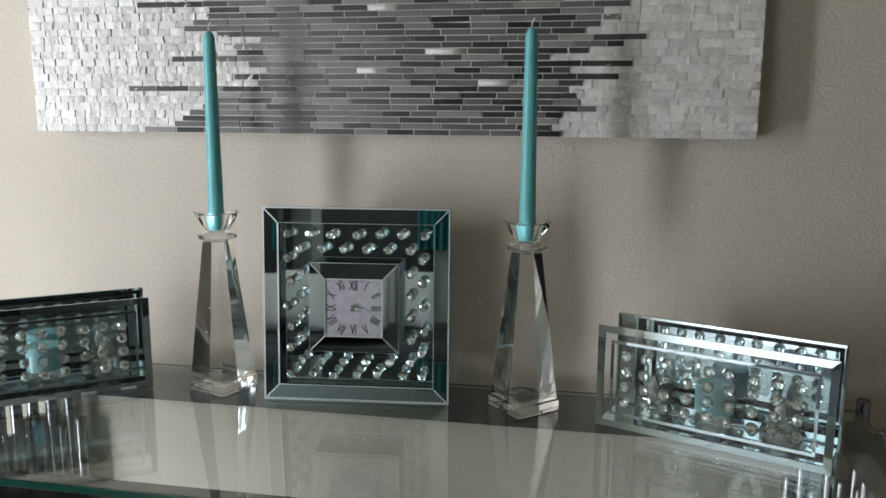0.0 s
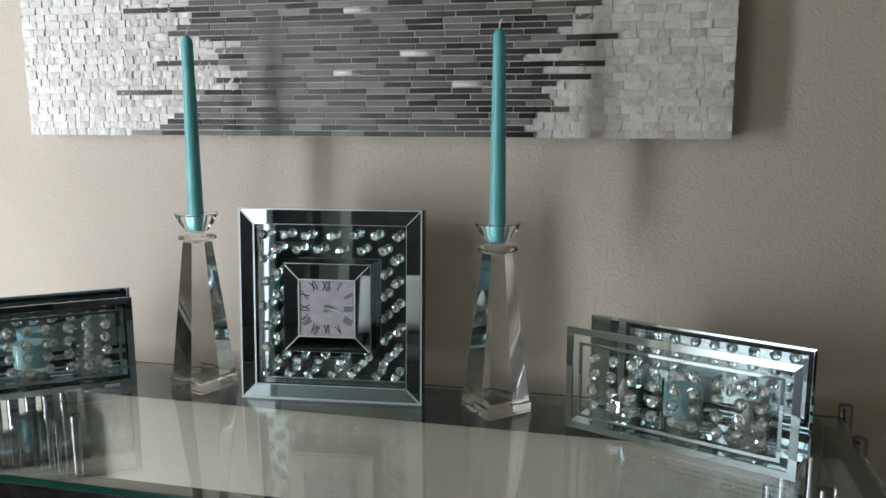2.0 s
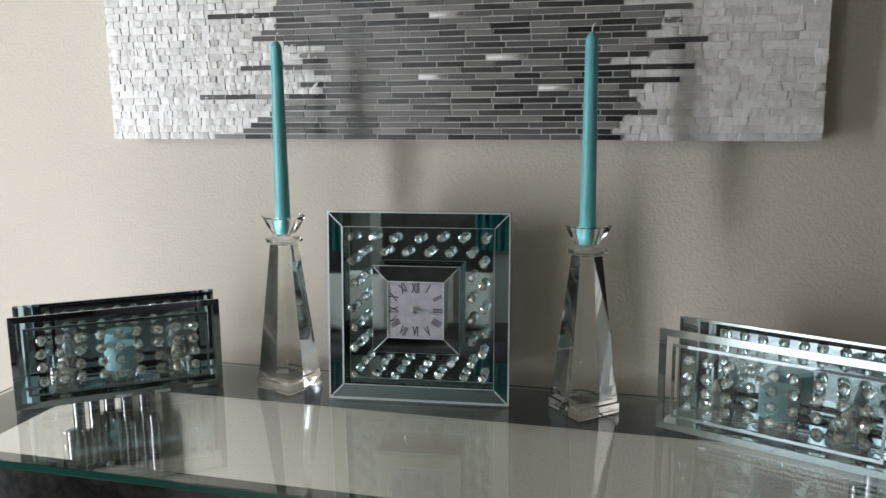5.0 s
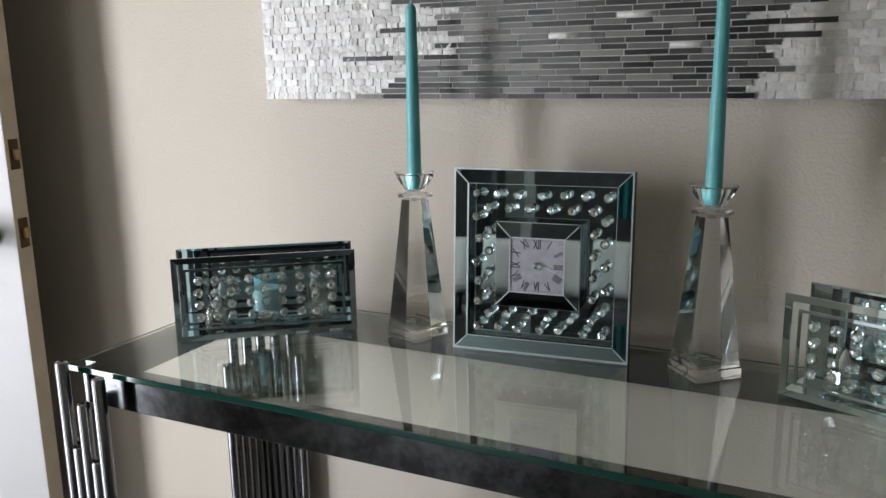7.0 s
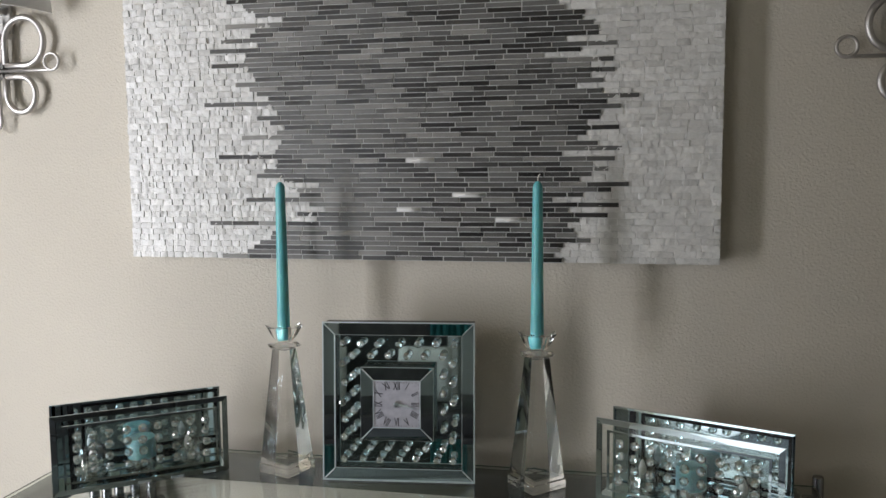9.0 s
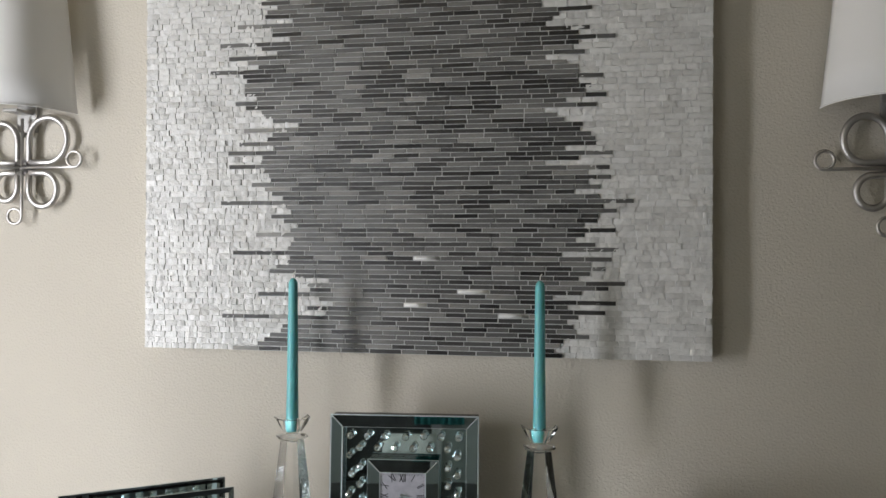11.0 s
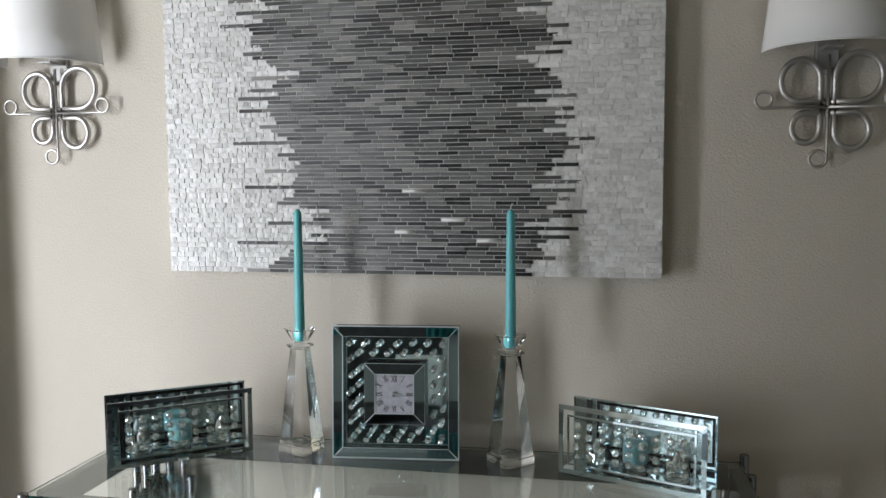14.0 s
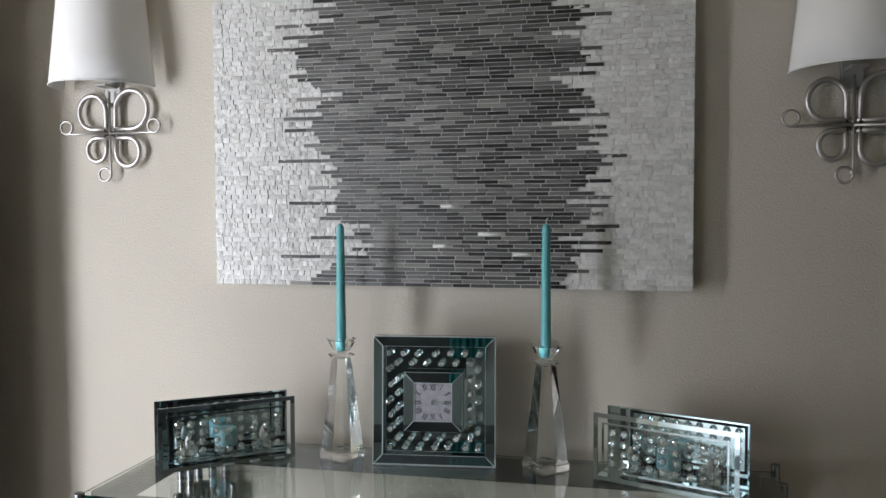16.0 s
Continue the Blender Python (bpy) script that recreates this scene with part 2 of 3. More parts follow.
def pierced(a, b, openings, along, u0, u1):
    """A wall from a to b in its thickness, running from u0 to u1 along x or y, with openings (from, to, sill, head)."""
    bm = bmesh.new()

    def slab(p, q, z0, z1):
        if q - p > 1e-4 and z1 - z0 > 1e-4:
            if along == "y":
                box(a, p, z0, b, q, z1, bm=bm)
            else:
                box(p, a, z0, q, b, z1, bm=bm)

    at = u0
    for p, q, z0, z1 in openings:
        slab(at, p, 0, TOP)
        slab(p, q, 0, z0)
        slab(p, q, z1, TOP)
        at = q
    slab(at, u1, 0, TOP)
    return bm


wall_part("wall_west", pierced(LX - WALL_T, LX, [(-3.10, -1.90, 1.10, 2.10), (DY0, DY1, 0.0, DH)], "y", BY, WY + WALL_T))
# unseen partition, added so less doorway light reaches the right of the main wall
wall_part("wall_light_block", box(-1.70, -0.70, 0, -1.60, 0.045, TOP), label="beige painted partition out of view, added to shade the right of the main wall")
# made-up partition that keeps the window fill off the main wall
wall_part("wall_fill_block", box(LX, -1.72, 0, -1.15, -1.60, TOP), WHITEPAINT, "white painted partition out of view, added to keep fill light off the main wall")
wall_part("floor", box(LX - 0.6, BY - WALL_T, -0.1, RX + WALL_T, WY + WALL_T, 0), FLOOR, "grey stone tile floor", "floor")
wall_part("ceiling", box(LX - WALL_T, BY - WALL_T, TOP, RX + WALL_T, WY + WALL_T, TOP + 0.1), CEIL, "cream painted ceiling", "ceiling")

wall_part("ground", box(-60, -60, -0.16, LX - 0.6, 60, -0.05), PAVING, "pale concrete porch and ground outside", "ground")

# ---- the open front door ----
DX, DF, DBK = -1.394, 1.064, 1.105
door = thing("door_1", pose(DX, DF, 0, 0, 0, 15), "white painted front door standing open before the wall", "door", kind="structure")
bm = box(-0.82, 0.0, 0.012, 0.0, DBK - DF, 2.04, 0.0015)
for f in bm.faces:
    f.material_index = 1 if f.normal.x > 0.9 else 0
part("door_leaf", bm, [DOORPAINT, DOOREDGE], door)
for name, z, lab in (("deadbolt_plate", 1.014, "aged brass deadbolt plate"), ("latch_plate", 0.867, "aged brass latch plate")):
    bm = box(-0.001, 0.009, z - 0.028, 0.0018, 0.033, z + 0.028, 0.0006)
    p = part(name, bm, BRONZE, door, lab)
    part("bolt", box(0.0015, 0.014, z - 0.010, 0.010, 0.028, z + 0.010, 0.002), BRASS, p)
for name, z, r, far in (("deadbolt_turn", 1.014, 0.026, 0.016), ("door_knob", 0.867, 0.027, 0.055)):
    bm = lathe([(0.030, 0), (0.030, 0.006), (0.013, 0.010), (0.011, 0.25 * far + 0.008), (r * 0.8, 0.45 * far + 0.008), (r, 0.7 * far + 0.008), (r * 0.75, far + 0.008), (0.002, far + 0.010)], 24)
    bm.transform(pose(-0.062, 0, z, 90, 0, 0))
    part(name, bm, BRONZE, door, "dark bronze knob" if far > 0.02 else "dark bronze thumb turn", smooth=True)

# ---- console table ----
TX0, TX1, TY0, TY1, TZ = -0.975, 0.264, 0.808, 1.196, 0.762
table = thing("console_table", pose(0, 0, 0), "chrome tube console table with clear glass top against the wall", "console table")
bm = box(TX0, TY0, TZ - 0.009, TX1, TY1, TZ, 0.0012)
bm.normal_update()
for f in bm.faces:
    f.material_index = 0 if abs(f.normal.z) > 0.9 else 1
top = part("glass_top", bm, [TABLEGLASS, GLASSEDGE], table, "clear glass top with green edge")
top.visible_shadow = False
RZ0, RZ1, RT = 0.708, TZ - 0.0095, 0.022
IN = 0.006
part("front_rail", box(TX0 + 0.026, TY0 + IN, RZ0, TX1 - 0.026, TY0 + IN + RT, RZ1, 0.0015), GUNMETAL, table)
part("back_rail", box(TX0 + 0.026, TY1 - IN - RT, RZ0, TX1 - 0.026, TY1 - IN, RZ1, 0.0015), GUNMETAL, table)
part("side_rail", box(TX0 + 0.004, TY0 + 0.03, RZ0, TX0 + 0.004 + RT, TY1 - 0.03, RZ1, 0.0015), GUNMETAL, table)
part("side_rail", box(TX1 - 0.004 - RT, TY0 + 0.03, RZ0, TX1 - 0.004, TY1 - 0.03, RZ1, 0.0015), GUNMETAL, table)
TR = 0.0088


def tube_mesh(height):
    bm = lathe([(TR * 0.86, 0), (TR, 0.003), (TR, height - 0.003), (TR * 0.86, height - 0.0006), (TR * 0.3, height)], 16)
    me = bpy.data.meshes.new("tube")
    bm.to_mesh(me)
    bm.free()
    me.materials.append(CHROME)
    me.shade_smooth()
    return me


TUBES = {h: tube_mesh(h) for h in (0.774, 0.760, 0.719, 0.653, 0.638, 0.690)}
ALONG = (0.774, 0.653, 0.719, 0.638, 0.760, 0.653, 0.719)
DEEP = (0.653, 0.690, 0.638, 0.760, 0.653)
for sx, cx in ((1, TX0 + 0.016), (-1, TX1 + 0.008)):
    for sy, cy in ((1, TY0 - 0.018), (-1, TY1 + 0.012)):
        leg = new("leg")
        leg.parent = table
        leg.location = (cx, cy, 0)
        tagged(leg, "cluster of chrome tubes of stepped heights")
        for k, h in enumerate(ALONG[: 5 if sy > 0 else 6]):
            t = new("tube", TUBES[h])
            t.parent = leg
            t.location = (sx * k * 0.0168, 0, 0)
        for k, h in enumerate(DEEP[: 2 if sy > 0 else 5]):
            t = new("tube", TUBES[h])
            t.parent = leg
            t.location = (-sx * 0.001, sy * (k + 1) * 0.0182, 0)

# ---- candle holders and candles ----


def candle_holder(x, y, turn, cup_turn):
    c = thing("candle_holder", pose(x, y, TZ + 0.0003), "tall clear crystal obelisk candle holder on the glass table", "candle holder", "pair of crystal candle holders")
    r0, r1 = 0.046, 0.0195
    bm = bmesh.new()
    lathe([(r0 - 0.001, 0), (r0, 0.001), (r0, 0.0135), (r0 - 0.0025, 0.0150), (r1, 0.206)], 4, bm, radians(turn))
    o = part("obelisk", bm, CRYSTAL, c)
    o.visible_shadow = False
    bm = lathe([(0.012, 0.2062), (0.026, 0.2105), (0.0275, 0.2125), (0.026, 0.2145), (0.012, 0.2185)], 8, turn=radians(cup_turn))
    part("collar", bm, CRYSTAL, c).visible_shadow = False
    bm = lathe([(0.009, 0.2187), (0.016, 0.2215), (0.0225, 0.230), (0.0315, 0.2455), (0.0305, 0.2462), (0.0245, 0.2440), (0.0118, 0.2440), (0.0110, 0.2225)], 8, turn=radians(cup_turn))
    part("candle_cup", bm, CUPCRYSTAL, c, "flared faceted crystal cup").visible_shadow = False
    k = thing("taper_candle", pose(x, y, TZ + 0.0003 + 0.2228), "unlit teal taper candle standing in crystal holder", "candle", "pair of taper candles")
    prof = [(0.0088, 0), (0.0104, 0.012), (0.0103, 0.03)]
    prof += [(0.0103 - 0.0026 * s, 0.03 + 0.217 * s) for s in (0.2, 0.4, 0.6, 0.8, 1.0)]
    prof += [(0.0073, 0.251), (0.0060, 0.2545), (0.0040, 0.2572), (0.0018, 0.2588)]
    part("wax", lathe(prof, 28), WAX, k, smooth=True)
    part("wick", sweep([(0, 0, 0.257), (0.0002, 0, 0.263), (0.0012, 0.0003, 0.267), (0.0036, 0.0006, 0.2695)], 0.0009, 6), WICK, k, "white cotton wick")


candle_holder(-0.585, 1.120, -66, 10)
candle_holder(-0.167, 1.122, -92, 32)

# ---- gems ----


def gem_mesh(name, r):
    bm = lathe([(r * 0.30, -r * 0.84), (r * 0.66, -r * 0.66), (r * 0.91, -r * 0.34), (r, 0), (r * 0.91, r * 0.36), (r * 0.66, r * 0.66), (r * 0.34, r * 0.80)], 11)
    bm.transform(Matrix.Rotation(radians(90), 4, "X"))
    me = bpy.data.meshes.new(name)
    bm.normal_update()
    bm.to_mesh(me)
    bm.free()
    me.materials.append(GEM)
    return me


GEM_L, GEM_S = gem_mesh("crystal", 0.0066), gem_mesh("crystal", 0.0072)


def gem(me, parent, x, y, z):
    g = new("crystal", me)
    g.parent = parent
    g.location = (x, y, z)
    g.rotation_euler = (random.uniform(-0.5, 0.5), random.uniform(0, 3), random.uniform(-0.5, 0.5))
    return g


# ---- mirrored clock ----
CW, CH, CD = 0.246, 0.257, 0.040
clock = thing("mantel_clock", pose(-0.387, 1.0975, TZ + 0.0003, -3.6, 0, 5.8), "square mirrored mantel clock with crystals and roman dial", "clock")
part("case", box(-CW / 2 + 0.001, CD - 0.018, 0.0, CW / 2 - 0.001, CD, CH - 0.001, 0.001), BLACKBACK, clock, "black backing board")
for s in range(4):
    rim, inner = ((0.0010, 0.0), (0.0002, 0.0), (0.0002, 0.0), (0.0, 0.0022))[s]
    part("border_strip", mitred_strip(CW, CH, 0.020, rim, inner, s), MIRROR, clock, "bevelled mirror border strip")
for s in range(4):
    bm = mitred_strip(CW - 0.037, CH - 0.037, 0.0021, 0.0006, 0.0006, s)
    bm.transform(Matrix.Translation((0, 0, 0.0185)))
    part("silver_line", bm, EDGESILVER, clock, "ground silver edge line")
    bm = mitred_strip(CW + 0.001, CH + 0.001, 0.0022, -0.0006, -0.0006, s)
    bm.transform(Matrix.Translation((0, 0, -0.0002)))
    part("rim_line", bm, EDGESILVER, clock)
for sx in (-1, 1):
    for z in (0.0098, CH - 0.0098):
        bm = box(-0.0007, -0.0014, -0.0132, 0.0007, 0.0012, 0.0132)
        bm.transform(Matrix.Translation((sx * (CW / 2 - 0.0098), 0, z)) @ Matrix.Rotation(radians(45 * sx * (1 if z > 0.1 else -1)), 4, "Y"))
        part("mitre_line", bm, EDGESILVER, clock)
BI = 0.020
wi = CW - 2 * BI
part("mirror_plate", box(-wi / 2, 0.019, BI, wi / 2, 0.022, CH - BI), MIRROR, clock, "mirror plate behind the crystals")
# inner walls of the border, dark mirror
for x in (-1, 1):
    part("inner_wall", box(x * wi / 2 - 0.001, 0.006, BI, x * wi / 2 + 0.001, 0.022, CH - BI), MIRRORDARK, clock)
for z in (BI, CH - BI):
    part("inner_wall", box(-wi / 2, 0.006, z - 0.001, wi / 2, 0.022, z + 0.001), MIRRORDARK, clock)
p = part("front_pane", box(-wi / 2 + 0.001, 0.0062, BI + 0.001, wi / 2 - 0.001, 0.0078, CH - BI - 0.001), PANEGLASS, clock, "clear glass pane that carries the crystals")
p.visible_shadow = False
cz = CH / 2
for k in range(7):
    f = -0.090 + 0.030 * k
    for s in (-1, 1):
        gem(GEM_L, clock, f + random.uniform(-0.003, 0.003), 0.0020, cz + s * (0.0930 + random.uniform(-0.003, 0.002)))
        if k not in (0, 6):
            gem(GEM_L, clock, s * (0.0895 + random.uniform(-0.003, 0.002)), 0.0020, cz + f + random.uniform(-0.003, 0.003))
for k in range(6):
    f = -0.0725 + 0.029 * k
    for s in (-1, 1):
        gem(GEM_L, clock, f + random.uniform(-0.002, 0.002), 0.0020, cz + s * 0.0745)
        if k not in (0, 5):
            gem(GEM_L, clock, s * 0.0725, 0.0020, cz + f)
# raised centre frame
FW, FIN = 0.116, 0.0212
fr = part("dial_frame", box(-FW / 2, -0.0118, cz - FW / 2, FW / 2, 0.0188, cz + FW / 2, 0.0008), MIRRORDARK, clock, "raised mirrored dial frame")
for s in range(4):
    bm = mitred_strip(FW, FW, FIN, -0.0140, -0.0122 if s == 3 else -0.0148, s)
    bm.transform(Matrix.Translation((0, 0, cz - FW / 2)))
    part("bevel_strip", bm, MIRROR, fr)
    for w_, i_, y_ in ((FW + 0.001, 0.0012, -0.0128), (FW - 2 * FIN + 0.003, 0.0014, -0.0154)):
        bm = mitred_strip(w_, w_, i_, y_, y_, s)
        bm.transform(Matrix.Translation((0, 0, cz - w_ / 2)))
        part("silver_line", bm, EDGESILVER, fr)
for sx in (-1, 1):
    for sz in (-1, 1):
        bm = box(-0.0006, -0.0152, -0.0125, 0.0006, -0.0122, 0.0125)
        bm.transform(Matrix.Translation((sx * (FW - FIN) / 2, 0, cz + sz * (FW - FIN) / 2)) @ Matrix.Rotation(radians(45 * sx * sz), 4, "Y"))
        part("mitre_line", bm, EDGESILVER, fr)
DW = FW - 2 * FIN
dial = part("dial", box(-DW / 2, -0.0138, cz - DW / 2, DW / 2, -0.0118, cz + DW / 2), DIAL, clock, "silvery square dial")


def text_mesh(body, size, m):
    cu = bpy.data.curves.new("numeral", "FONT")
    cu.body, cu.size, cu.align_x, cu.align_y, cu.extrude = body, size, "CENTER", "CENTER", 0.0001
    cu.resolution_u, cu.offset = 2, 0.018 * size
    tmp = bpy.data.objects.new("numeral", cu)
    me = bpy.data.meshes.new_from_object(tmp)
    bpy.data.objects.remove(tmp)
    bpy.data.curves.remove(cu)
    me.transform(m)
    me.materials.append(INK)
    return me


NUM = ["XII", "I", "II", "III", "IIII", "V", "VI", "VII", "VIII", "IX", "X", "XI"]
for k, w in enumerate(NUM):
    a = radians(30 * k)
    sx, sz = math.sin(a), math.cos(a)
    q = 0.0288 / max(abs(sx), abs(sz))
    turn = -math.degrees(a) + (180 if 3 < k < 9 else 0)
    m = Matrix.Translation((sx * q, -0.0140, cz + sz * q)) @ Matrix.Rotation(radians(90), 4, "X") @ Matrix.Rotation(radians(turn), 4, "Z") @ Matrix.Diagonal((0.58, 1.15, 1, 1))
    me = text_mesh(w, 0.0155, m)
    o = new("numeral", me)
    o.parent = dial
for k in range(60):
    if k % 5:
        a = radians(6 * k)
        sx, sz = math.sin(a), math.cos(a)
        q = 0.0346 / max(abs(sx), abs(sz))
        bm = box(sx * q - 0.0003, -0.0140, cz + sz * q - 0.0007, sx * q + 0.0003, -0.01375, cz + sz * q + 0.0007)
        part("minute_mark", bm, INK, dial)
for nm, ang, ln, w, y in (("minute_hand", 103, 0.028, 0.0009, -0.0158), ("hour_hand", 98, 0.018, 0.0014, -0.0150)):
    bm = box(-w, -0.0002, -0.005, w, 0.0002, ln)
    bm.transform(Matrix.Translation((0, y, cz)) @ Matrix.Rotation(radians(ang), 4, "Y"))
    part(nm, bm, EDGESILVER, dial, "slim silver hand")
bm = lathe([(0.0050, 0), (0.0056, 0.0025), (0.0030, 0.0055)], 9)
bm.transform(Matrix.Translation((0, -0.0140, cz)) @ Matrix.Rotation(radians(90), 4, "X"))
part("hub", bm, GEM, dial, "crystal hub of the hands")

# ---- mirrored tealight holders ----
HL, HH, HD = 0.268, 0.127, 0.068


def tealight_holder(m, edge_bars=()):
    h = thing("tealight_holder", m, "mirrored triple tealight holder with rows of crystals on the glass table", "candle holder", "pair of mirrored tealight holders")
    f = new("front_panel")
    f.parent = h
    for s in range(4):
        part("border_strip", mitred_strip(HL, HH, 0.0085, 0.0002, 0.0, s), MIRROR, f, "bevelled mirror strip")
        bm = mitred_strip(HL - 0.034, HH - 0.034, 0.0034, 0.0, 0.0, s)
        bm.transform(Matrix.Translation((0, 0, 0.017)))
        part("silver_line", bm, MIRROR, f, "thin mirrored line")
    p = part("pane", box(-HL / 2 + 0.0085, 0.0021, 0.0085, HL / 2 - 0.0085, 0.0040, HH - 0.0085), PANEGLASS, f, "clear glass pane")
    p.visible_shadow = False
    for i in range(9):
        for j in range(4):
            x = (i - 4) * 0.0235 + (i // 3 - 1) * 0.003 + random.uniform(-0.001, 0.001)
            gem(GEM_S, f, x, -0.0016, 0.0365 + j * 0.0186 + random.uniform(-0.001, 0.001))
    f = new("back_panel")
    f.parent = h
    f.location = (0, HD, 0)
    for s in range(4):
        part("border_strip", mitred_strip(HL, HH, 0.0030, 0.0002, 0.0, s), MIRROR, f, "bevelled mirror strip")
        bm = mitred_strip(HL - 0.050, HH - 0.040, 0.0050, 0.0010, 0.0010, s)
        bm.transform(Matrix.Translation((0.021, 0, 0.0362)))
        part("black_line", bm, BLACKBACK, f, "black inlaid line")
    part("black_bar", box(-HL / 2 + 0.026, 0.0008, 0.0031, -HL / 2 + 0.036, 0.0024, HH - 0.0031), BLACKBACK, f, "black inlaid bar")
    part("black_bar", box(-HL / 2 + 0.0362, 0.0008, 0.018, HL / 2 - 0.0031, 0.0024, 0.028), BLACKBACK, f, "black inlaid bar")
    part("pane", box(-HL / 2 + 0.0031, 0.0020, 0.0031, HL / 2 - 0.0031, 0.0042, HH - 0.0031), MIRROR, f, "mirror pane")
    part("backing", box(-HL / 2 + 0.0005, 0.0043, 0.0005, HL / 2 - 0.0005, 0.0055, HH - 0.0005), BLACKBACK, f)
    part("base_plate", box(-HL / 2 + 0.003, 0.008, 0.001, HL / 2 - 0.003, HD - 0.008, 0.006, 0.0005), MIRROR, h, "mirrored base plate")
    for i in (-1, 0, 1):
        at = Matrix.Translation((i * 0.0735, HD / 2, 0))
        rim = 0.074 if i == 0 else 0.058
        bm = lathe([(0.020, 0.0065), (0.0235, 0.010), (0.0245, rim), (0.0237, rim), (0.0226, 0.012), (0.004, 0.0105)], 24)
        bm.transform(at)
        c = part("tealight_cup", bm, CUPGLASS, h, "clear glass cup", smooth=True)
        c.visible_shadow = False
        if i == 0:
            r, z0, z1 = 0.0218, 0.034, 0.068
            bm = lathe([(r - 0.001, z0), (r, z0 + 0.001), (r, z1 - 0.001), (r - 0.001, z1), (0.002, z1 - 0.001)], 24)
            bm.transform(at)
            k = part("tealight", bm, PALEWAX, c, "pale aqua candle")
            bm = lathe([(0.012, 0.0112), (0.0215, 0.014), (0.0215, 0.026), (0.019, 0.0332), (0.004, 0.0335)], 10)
            bm.transform(at)
            part("pedestal", bm, GEM, c, "faceted glass pedestal")
        else:
            bm = lathe([(0.012, 0.0112), (0.0205, 0.014), (0.0215, 0.026), (0.0175, 0.0385), (0.004, 0.040)], 9)
            bm.transform(at)
            part("pedestal", bm, GEM, c, "faceted glass pedestal")
            bm = lathe([(0.005, 0.0402), (0.0064, 0.045), (0.0060, 0.050), (0.0032, 0.058), (0.0010, 0.063)], 12)
            bm.transform(at)
            part("flame_tip", bm, WHITEWAX, c, "white plastic flame-shaped tip, unlit", smooth=True)
    # short silver bars along the front panel's bottom edge
    for i in edge_bars:
        part("edge_bar", box(i * HL - 0.010, -0.0016, 0.0006, i * HL + 0.010, 0.0004, 0.0042, 0.0004), EDGESILVER, h, "small silver bar on the bottom edge")
    return h


tealight_holder(pose(-0.788, 1.020, TZ + 0.0003, 0, 0, 36.8), (0.0, 0.19, 0.38))
tealight_holder(pose(0.050, 1.0335, TZ + 0.0003, 0, 0, -22))

# ---- furniture, rug, door and curtain behind the camera, added for the mirrors to reflect ----
LEATHER = material("dark_leather", (0.022, 0.020, 0.019), 0.42)
_n = noise_tex(LEATHER, 90, 4)
bump(LEATHER, _n, "Fac", 0.25, 0.002)
TEALCLOTH = material("teal_cloth", (0.05, 0.33, 0.34), 0.8)
WHITECLOTH = material("white_cloth", (0.78, 0.78, 0.76), 0.85)
for _m in (TEALCLOTH, WHITECLOTH):
    bump(_m, noise_tex(_m, 400, 3), "Fac", 0.3, 0.001)


DARKWOOD = material("dark_stained_wood", (0.035, 0.025, 0.02), 0.35)
_n = noise_tex(DARKWOOD, 12, 6)
link(DARKWOOD, ramp(DARKWOOD, _n, "Fac", [(0.3, (0.030, 0.030, 0.030)), (0.7, (0.062, 0.062, 0.060))]), "Color", principled(DARKWOOD), "Base Color")


def sofa(m, w, seats, label):
    """Along local x, facing local -y."""
    s = thing("sofa", m, label, "sofa")
    part("base", box(-w / 2 + 0.02, -0.40, 0.05, w / 2 - 0.02, 0.40, 0.18, 0.02), LEATHER, s)
    for k in range(seats):
        x0 = -w / 2 + 0.15 + k * (w - 0.30) / seats
        x1 = x0 + (w - 0.30) / seats - 0.006
        part("seat_cushion", box(x0, -0.42, 0.182, x1, 0.20, 0.31, 0.03), LEATHER, s, smooth=True)
        part("back_cushion", box(x0, 0.205, 0.22, x1, 0.38, 0.58, 0.04), LEATHER, s, smooth=True)
    for sx in (-1, 1):
        part("armrest", box(min(sx * w / 2, sx * (w / 2 - 0.145)), -0.42, 0.05, max(sx * w / 2, sx * (w / 2 - 0.145)), 0.42, 0.46, 0.03), LEATHER, s, smooth=True)
        for y in (-0.34, 0.34):
            part("foot", box(sx * (w / 2 - 0.08) - 0.025, y - 0.025, 0, sx * (w / 2 - 0.08) + 0.025, y + 0.025, 0.05, 0.003), LEATHER, s)
    return s


def cushion(m, mat, label):
    bm = bmesh.new()
    n = 12
    for side in (-1, 1):
        g = [[bm.verts.new((0.17 * (2 * i / n - 1), side * 0.055 * ((1 - (2 * i / n - 1) ** 4) * (1 - (2 * j / n - 1) ** 4)) ** 0.5, 0.17 + 0.17 * (2 * j / n - 1))) for j in range(n + 1)] for i in range(n + 1)]
        for i in range(n):
            for j in range(n):
                bm.faces.new((g[i][j], g[i + 1][j], g[i + 1][j + 1], g[i][j + 1]))
    bmesh.ops.remove_doubles(bm, verts=bm.verts[:], dist=1e-4)
    bmesh.ops.recalc_face_normals(bm, faces=bm.faces[:])
    c = part("throw_cushion", bm, mat, smooth=True)
    c.matrix_world = m
    return tagged(c, label, "cushion", "throw cushions")


